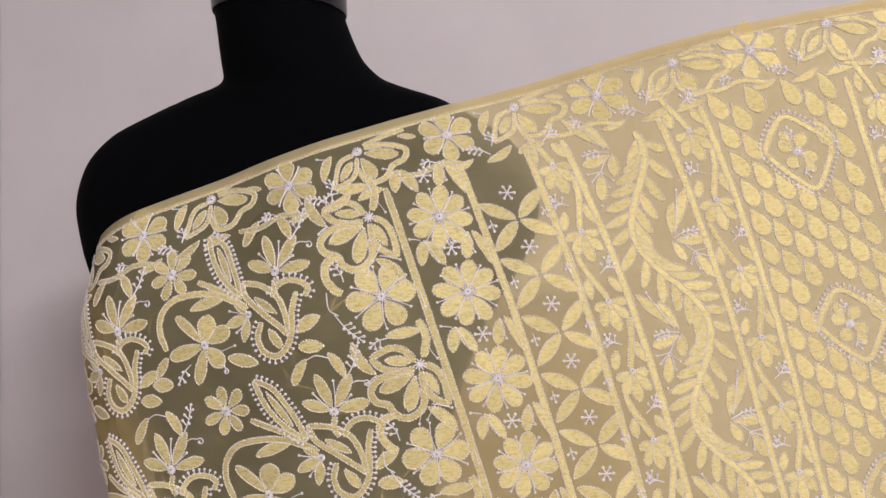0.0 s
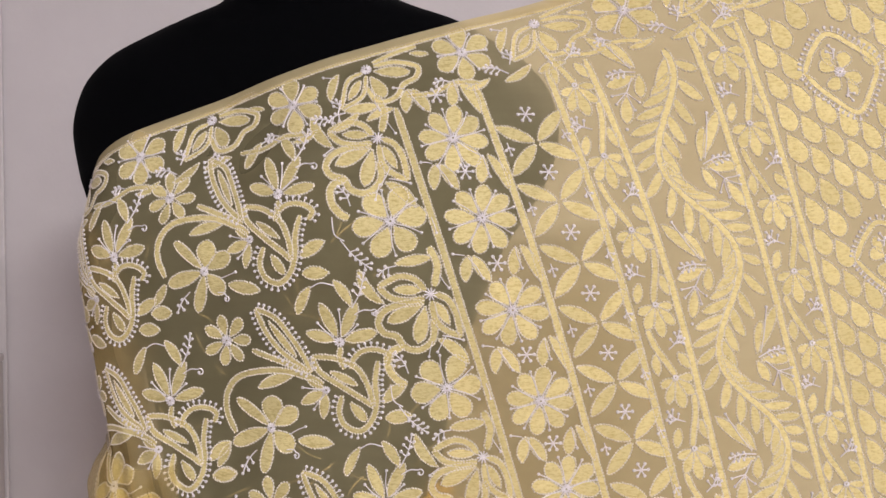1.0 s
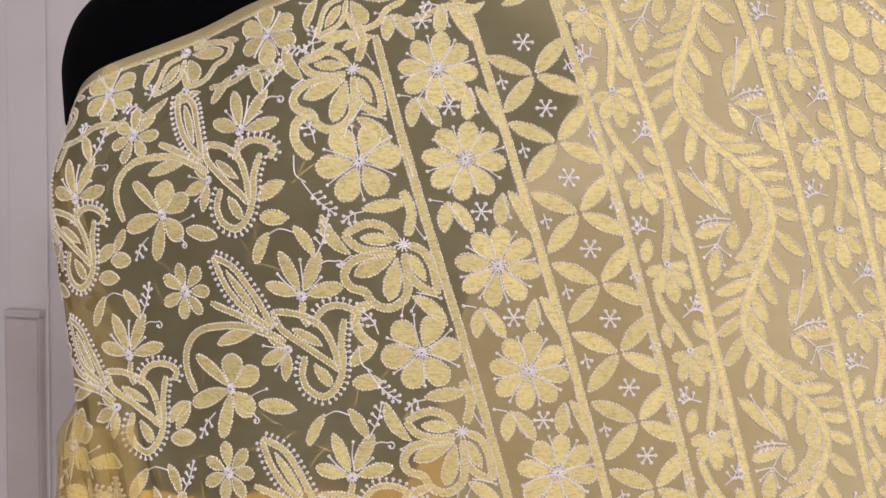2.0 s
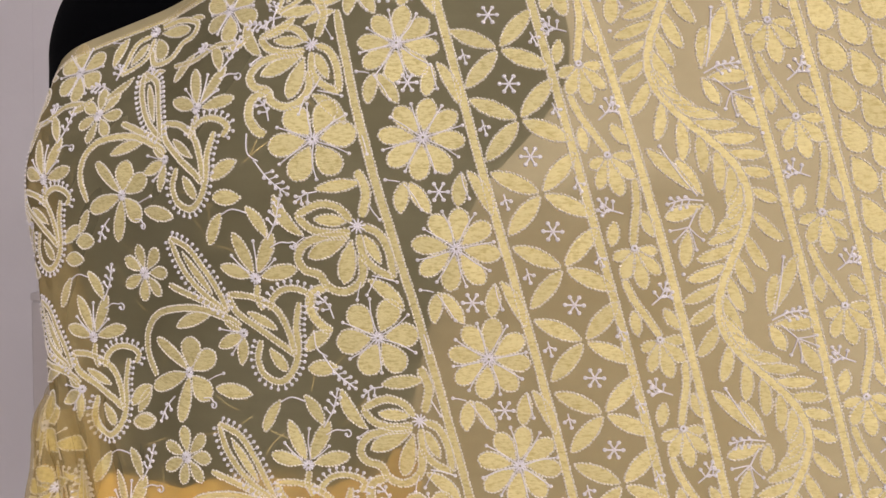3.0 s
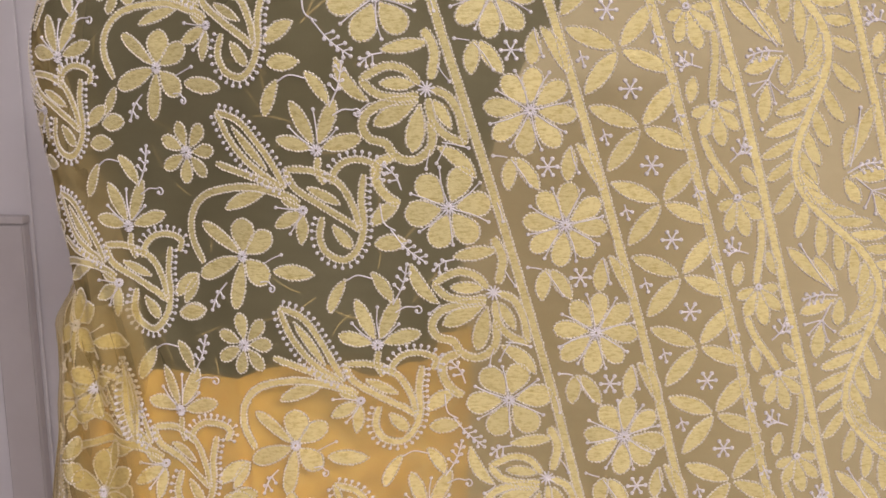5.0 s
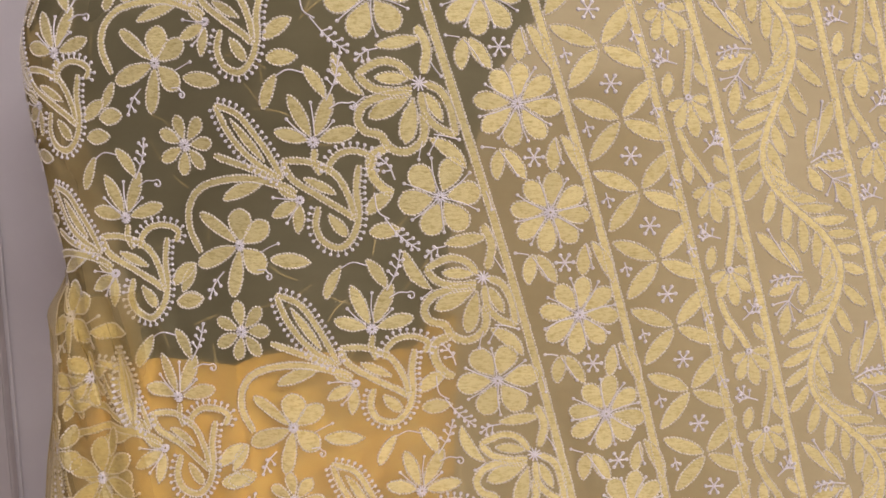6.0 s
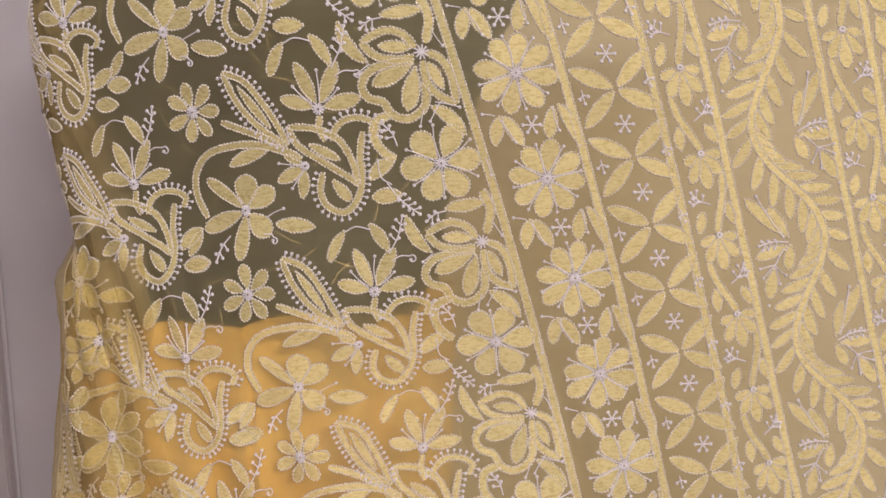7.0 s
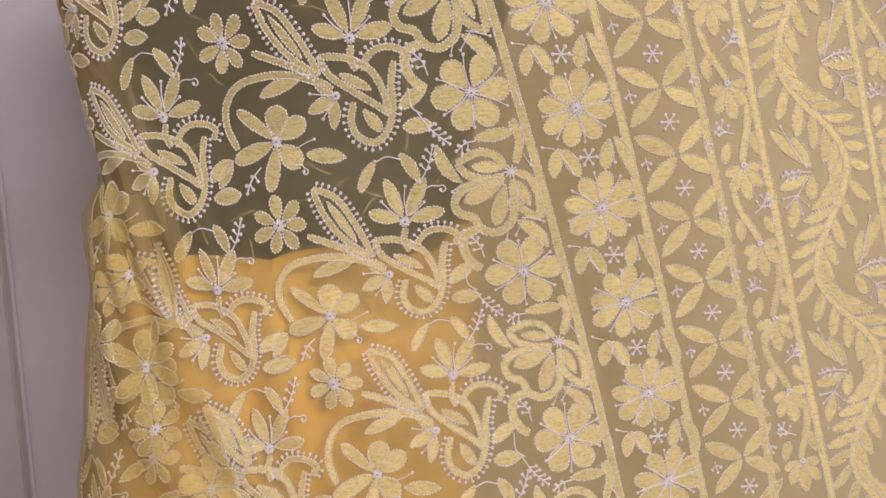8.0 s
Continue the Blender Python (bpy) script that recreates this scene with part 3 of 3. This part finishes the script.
def vine_unit(U, V, top=False):
    """One repeat of the trailing field: lily, star flower, feather, hooked paisley, five-petalled flower."""
    q = Place(U, V, rng.uniform(-1.5, 1.5))
    # lily
    st = Stitching()
    centre(st, q, 4)
    band(st, [q(-1, 5), q(-5, 14), q(-4, 24)], 0.0042)
    pin(st, q(-3, -5), q(-12, -21))
    pin(st, q(3, -5), q(9, -26))
    pin(st, q(5, -3), q(19, -9))
    single("sprig", sprig, q.sub(20, -24, 38), 31, 3)
    single("curl", curl, q.sub(34, -16, 20), 3.6, 14)
    single("stem_stitch", Stitching.thread, [q(-6, -51), q(3, -52), q(13, -46)])
    ob = st.made("lily", saree)
    for tip, w in (((-24, -16), 11), ((-4, -36), 10.5), ((25, -27), 11), ((32, 2), 11.5)):
        d = math.hypot(*tip)
        leaf(q, (tip[0] * 4 / d, tip[1] * 4 / d), tip, w, 0.56, parent=ob)
    leaf(q, (13, -51), (20, -26), 9.5, bend=-0.05)
    leaf(q, (-6, -52), (-25, -33), 9.5, 0.58, bend=0.06)
    # seven-petalled flower and its stem
    wheel_flower(q.sub(-99 if top else -95, -31), 7, 23, 10.4, 3.5, False, start=18)
    stitched_line([q(-76, -16), q(-58, -2), q(-38, 14)], 0.0046, "stem")
    # feather with knotted fringe
    st = Stitching()
    f = q.sub(-6, -3, 6, 0.95) if top else q
    band(st, [f(-32, 18), f(-43, 5), f(-52, -10), f(-58, -29), f(-60, -49)], 0.0042, fringe=-1)
    band(st, [f(-32, 18), f(-34, 2), f(-38, -16), f(-45, -36), f(-60, -49)], 0.0042, fringe=1)
    ob = st.made("feather", saree)
    leaf(f, (-40, 2), (-52, -35), 7, parent=ob)
    # hooked paisley
    st = Stitching()
    if top:
        q = q.sub(-8, -4, 4, 0.96)
    band(st, [q(-27, 5), q(-8, 13), q(6, 27), q(10, 46), q(9, 63)], 0.0044)
    band(st, [q(-27, 5), q(-25, 20), q(-12, 37), q(2, 53), q(9, 63)], 0.0044)
    band(st, [q(-14, 45), q(-21, 58), q(-19, 71), q(-8, 79), q(5, 72), q(13, 58), q(17, 42), q(25, 26)], 0.0046, fringe=1, n=40)
    band(st, [q(1, 26), q(6, 18), q(16, 14), q(28, 17), q(36, 25), q(31, 32)], 0.0042, fringe=-1, n=30)
    ob = st.made("paisley", saree)
    leaf(q, (-17, 22), (2, 41), 7.5, parent=ob)
    leaf(q, (-9, 53), (-1, 72), 9.5, 0.6, parent=ob)
    leaf(q, (17, 62), (41, 53), 11.5, bend=-0.06)
    leaf(q, (15, 75), (38, 80), 13, 0.45)
    # arching stem with its leaf, and a three-petalled bud
    stitched_line([q(-116, 48), q(-118, 27), q(-110, 10), q(-92, 2), q(-61, 7), q(-36, 21), q(-26, 31)], 0.0050, "stem", 44)
    leaf(q, (-83, 17), (-49, 16), 10.5, bend=-0.05)
    b = q.sub(-25, 36)
    st = Stitching()
    centre(st, b, 3)
    pin(st, b(-3, -1), b(-19, -8))
    pin(st, b(-3, 4), b(-16, 13))
    ob = st.made("bud", saree)
    leaf(b, (-3, 1), (-25, 5), 10.5, parent=ob)
    leaf(b, (-2, 3), (-11, 23), 9.5, parent=ob)
    leaf(b, (-2, -2), (-13, -13), 7, parent=ob)
    # five-petalled flower with its leaves
    f = q.sub(-75, 52) if top else q.sub(-82, 53)
    st = Stitching()
    centre(st, f, 3.6)
    pin(st, f(14, 10), f(29, 8))
    single("sprig", sprig, f.sub(-19, 14, 230), 24, 2)
    single("curl", curl, f.sub(14, 27, 60), 3, 8)
    ob = st.made("flower", saree)
    for tip, w, r in (((-23, -33), 10, False), ((9, -26), 19, True), ((27, -9), 16, True), ((12, 24), 17, True), ((-18, 34), 12, False), ((-39, 3), 14, False)):
        d = math.hypot(*tip)
        blade("petal", ob, f(tip[0] * 3 / d, tip[1] * 3 / d), f(*tip), w * f.k, 0.62, 0.0, r)
    leaf(f, (19, 17), (48, 29), 12)
    leaf(f, (-42, 2), (-59, 18), 9)
    leaf(f, (-43, 28), (-65, 24), 14)


# places of the repeats, down each of three columns
for i in range(3):
    for n, (U, V) in enumerate(((-0.0812, -0.0502), (-0.0712, 0.0829), (-0.0768, 0.2271), (-0.0795, 0.3692), (-0.0790, 0.5100))):
        vine_unit(U - 0.165 * i, V + (0.003 * i if n else -0.001 * i), n == 0)


def scallop_unit(V, whole=True):
    """Column of large flowers with a scalloped half flower under each."""
    q = Place(0.0015, V)
    if whole:
        wheel_flower(q, 6, 30.5, 18.5, 4.5, start=7)
        stitched_line([q(-23, -46), q(-37, -43), q(-41, -31), q(-37, -19), q(-31, -13)], 0.0062, "leaf_band", 24)
        single("sprig", sprig, q.sub(-27, -22, -15), 20, 3)
        single("sprig", sprig, q.sub(-43, 2, 152), 34, 4)
        single("pin_stitch", pin, q(14, -44), q(2, -32))
        single("pin_stitch", pin, q(33, 6), q(33, 20))
        single("stem_stitch", Stitching.thread, [q(-44, -18), q(-46, -4), q(-40, 4)])
    h = q.sub(12, 67)
    st = Stitching()
    star(st, h, 5.5, 10, False)
    band(st, [q(9, 63), q(3, 51), q(-9, 45), q(-27, 48)], 0.0052)
    band(st, [q(6, 69), q(-7, 67), q(-20, 60), q(-27, 48)], 0.0052)
    band(st, [q(5, 72), q(-13, 68), q(-28, 69), q(-37, 77), q(-35, 87), q(-26, 93), q(-23, 103), q(-13, 110), q(-1, 107), q(5, 99), q(7, 87)], 0.0056, n=50)
    band(st, [q(15, 68), q(24, 76), q(27, 90), q(25, 110)], 0.0052)
    band(st, [q(11, 73), q(9, 88), q(14, 100), q(25, 110)], 0.0052)
    single("pin_stitch", pin, q(-26, 64), q(-36, 68))
    single("pin_stitch", pin, q(1, 106), q(-6, 118))
    single("pin_stitch", pin, q(10, 104), q(26, 113))
    single("pin_stitch", pin, q(24, 54), q(28, 67))
    single("sprig", sprig, q.sub(-7, 36, 260), 17, 2)
    ob = st.made("half_flower", saree)
    leaf(q, (6, 62), (-16, 54), 9, parent=ob)
    leaf(q, (4, 73), (-29, 79), 13.5, 0.6, parent=ob, round_tip=True)
    leaf(q, (5, 75), (-11, 104), 13, 0.62, parent=ob, round_tip=True)
    leaf(q, (14, 75), (19, 97), 8.5, parent=ob)
    leaf(q, (-37, 29), (-27, 63), 10, bend=0.12)
    leaf(q, (23, 38), (-8, 34), 10)
    leaf(q, (6, 106), (24, 134), 10.5, bend=-0.08)
    stitched_line([q(23, 29), q(25, 45), q(17, 62)], 0.0062, "leaf_band", 20)


scallop_unit(-0.1385, False)
for n in range(4):
    scallop_unit(0.0007 + 0.1485 * n)


def daisy_unit(V):
    q = Place(0.0745, V)
    wheel_flower(q, 8, 30, 14.6, 4.5, start=22)
    st = Stitching()
    star(st, q.sub(0, -42), 6.5)
    single("pin_stitch", pin, q(-22, -54), q(-15, -33))
    single("pin_stitch", pin, q(-24, -56), q(-33, -60))
    single("pin_stitch", pin, q(19, -52), q(19, -32))
    st.made("star", saree)
    leaf(q, (-20, -55), (-30, -34), 11, bend=0.06)
    leaf(q, (-18, -54), (-10, -29), 11)
    leaf(q, (19, -51), (10, -29), 11, 0.56)
    leaf(q, (23, -52), (31, -16), 10, bend=-0.06)


for n in range(9):
    daisy_unit(-0.0529 if n == 0 else 0.0195 + 0.0821 * (n - 1))


def lattice_unit(V):
    q = Place(0.1425, V)
    st = Stitching()
    star(st, q, 6.5)
    st.made("star", saree)
    p = q.sub(0, 27)
    single("sprig", sprig, p.sub(-25, -6, 180), 11, 1, 0)
    single("sprig", sprig, p.sub(25, -6, 170), 11, 1, 0)
    for tip in ((-30, -23), (30, -23), (-30, 23), (30, 23)):
        leaf(p, (tip[0] * 0.05, tip[1] * 0.05), tip, 12.5, 0.5)


for n in range(13):
    lattice_unit(-0.0578 + 0.0546 * n)


def bell_unit(U, V, flip):
    q = Place(U, V, flip=flip)
    st = Stitching()
    centre(st, q, 2.2)
    band(st, [q(1, -1), q(-4, -15), q(-10, -31), q(-13, -48)], 0.0052)
    single("sprig", sprig, q.sub(1, -25, 45), 19, 4)
    single("sprig", sprig, q.sub(9, -30, 80), 8, 1)
    ob = st.made("bell_flower", saree)
    for tip, w in (((-14, 6), 8.5), ((-12, 22), 9.5), ((1, 30), 11), ((13, 20), 10), ((16, 5), 8.5)):
        d = math.hypot(*tip)
        blade("petal", ob, q(tip[0] * 2 / d, tip[1] * 2 / d), q(*tip), w * q.k, 0.64, 0.0, True)
    leaf(q, (-12, -24), (-14, -5), 9)
    leaf(q, (8, -21), (15, -4), 9)


for U in (0.1932, 0.3200, 0.493):
    for n in range(10):
        bell_unit(U, -0.0050 + 0.0674 * (n - 1), 1 if n % 2 == 0 else -1)


def fern():
    def line(V):
        return 0.2567 - 0.0200 * math.cos(2 * math.pi * (V - 0.0155) / 0.178)

    st = Stitching()
    band(st, [(line(-0.085 + 0.01 * k), -0.085 + 0.01 * k) for k in range(70)], 0.0058, n=260)
    ob = st.made("fern", saree, "wavy fern stem")
    V = -0.08
    while V < 0.58:
        lean = (line(V + 0.002) - line(V - 0.002)) / 0.004
        t = arr(lean, 1.0) / math.hypot(lean, 1.0)
        for sgn in (-1, 1):
            v = V + (0.006 if sgn > 0 else 0)
            U = line(v)
            # leaves are longest on the outer side of each bend and turn up into the bay on the inner side
            d = t * 0.73 + arr(t[1], -t[0]) * sgn * 0.685
            a = arr(U, v) + d * 0.0040
            room = (0.2988 - 0.0045 - a[0]) if sgn > 0 else (a[0] - 0.2112 - 0.0045)
            L = min(0.0275 * rng.uniform(0.94, 1.05), room / max(0.05, d[0] * sgn))
            if L > 0.011:
                blade("leaf", ob, a, a + d * L, 0.0094, 0.52, sgn * 0.05, True, 0.56)
        V += 0.0152 / math.hypot(lean, 1.0)


fern()


def fan(U, V, flip):
    """A spray of five leaves with knotted threads in each bay of the fern."""
    q = Place(U, V, flip=flip)
    st = Stitching()
    single("sprig", sprig, q.sub(-3, 0, -84), 24, 3)
    st.thread([q(-21, -43), q(-14, -23), q(-6, -4)])
    st.knot(q(-21, -43))
    st.thread([q(-8, 4), q(-17, 16)])
    for end in ((-30, 16), (-29, 24), (-10, 27), (-16, 33)):
        pin(st, q(-17, 16), q(*end))
    st.knot(q(-29, 48))
    ob = st.made("spray", saree)
    for a, tip, w in (((-5, -5), (-30, -43), 10.5), ((-2, -3), (-13, -32), 9.5), ((-4, 3), (-31, 7), 11), ((-1, 2), (-7, 23), 10), ((-18, 18), (-27, 43), 11)):
        blade("leaf", ob, q(*a), q(*tip), w * q.k, 0.6, 0.0, True)


for n in range(4):
    fan(0.2495, 0.1073 + 0.178 * (n - 1), 1)
    fan(0.2675, 0.0215 + 0.178 * n, -1)


def diamond(V):
    q = Place(0.4065, V)
    st = Stitching()
    c = [(-29, -4), (-18, -21), (-2, -34), (17, -20), (31, -1), (21, 21), (6, 37), (-14, 18), (-29, -4)]
    band(st, [q(*p) for p in c], 0.0048, n=60, fringe=-1)
    single("sprig", sprig, q.sub(-2, -12, -5), 12, 1)
    single("sprig", sprig, q.sub(3, 14, 175), 12, 1)
    ob = st.made("diamond", saree)
    wheel_flower(q, 4, 18, 13, 3, False, start=35, name="flower")
    blade("petal", ob, q(-5, -6), q(-9, -22), 0.009, 0.6, 0, True)
    blade("petal", ob, q(5, 6), q(9, 22), 0.009, 0.6, 0, True)


for n in range(4):
    diamond(-0.0334 + 0.1696 * n)


def drops():
    col = 0
    U = 0.3515
    while U < 0.466:
        V = -0.088 + (0.0142 if col % 2 else 0)
        while V < 0.52:
            k = round((V + 0.0334) / 0.1696)
            dx, dy = U - 0.4065, V - (-0.0334 + 0.1696 * k)
            if abs(dx - 0.1 * dy) / 0.037 + abs(dy - 0.2 * dx) / 0.046 > 1:
                blade("drop", saree, (U - 0.0045, V - 0.0158), (U + 0.002, V + 0.0122), 0.0168 * rng.uniform(0.94, 1.05), 0.66, -0.07, True, 1.05)
            V += 0.0284
        U += 0.0165
        col += 1


drops()


def wrap_stitching():
    """Motifs of the second layer that is brought round the hip; they lie on it, over the first layer's own."""
    Stitching.lift = 0.0028
    for U, V, petals, r, wide in ((-0.3153, 0.1928, 7, 23, 10.4), (-0.3243, 0.2707, 6, 31, 15), (-0.3316, 0.3204, 7, 23, 10.4), (-0.362, 0.236, 6, 28, 14), (-0.30, 0.385, 6, 30, 15)):
        wheel_flower(Place(U, V, 25), petals, r, wide, 3.5, False, start=15)
    for U, V, turn in ((-0.2845, 0.236, 30), (-0.262, 0.372, 2), (-0.372, 0.300, 20)):
        q = Place(U, V, turn)
        st = Stitching()
        band(st, [q(0, 4), q(-11, -11), q(-19, -30), q(-24, -55)], 0.0042, fringe=-1)
        band(st, [q(0, 4), q(-2, -14), q(-9, -35), q(-24, -55)], 0.0042, fringe=1)
        ob = st.made("feather", saree)
        leaf(q, (-7, -12), (-18, -44), 7, parent=ob)
    for U, V, a, b in ((-0.345, 0.205, (0, 0), (26, 8)), (-0.300, 0.235, (0, 0), (-14, 22)), (-0.352, 0.275, (0, 0), (-20, 12)), (-0.350, 0.345, (0, 0), (-24, 4)), (-0.290, 0.345, (0, 0), (12, 24))):
        leaf(Place(U, V), a, b, 11)
    Stitching.lift = 0.0


wrap_stitching()


def back_threads():
    """Loose thread ends carried from motif to motif behind the sheer cloth."""
    st = Stitching()
    for _ in range(70):
        u, v, a, L = rng.uniform(-0.30, 0.03), rng.uniform(-0.09, 0.40), rng.uniform(0, math.pi), rng.uniform(0.014, 0.034)
        p, d = arr(u, v), arr(math.cos(a), math.sin(a)) * L
        st.thread([p, p + d * 0.5 + arr(-d[1], d[0]) * rng.uniform(-0.08, 0.08), p + d], 0.00036, 2, 0.0)
    Stitching.lift = -0.0014
    tagged(st.made("back_thread", saree, "faint cream thread ends behind the cloth"), kind="stuff")
    Stitching.lift = 0.0


back_threads()
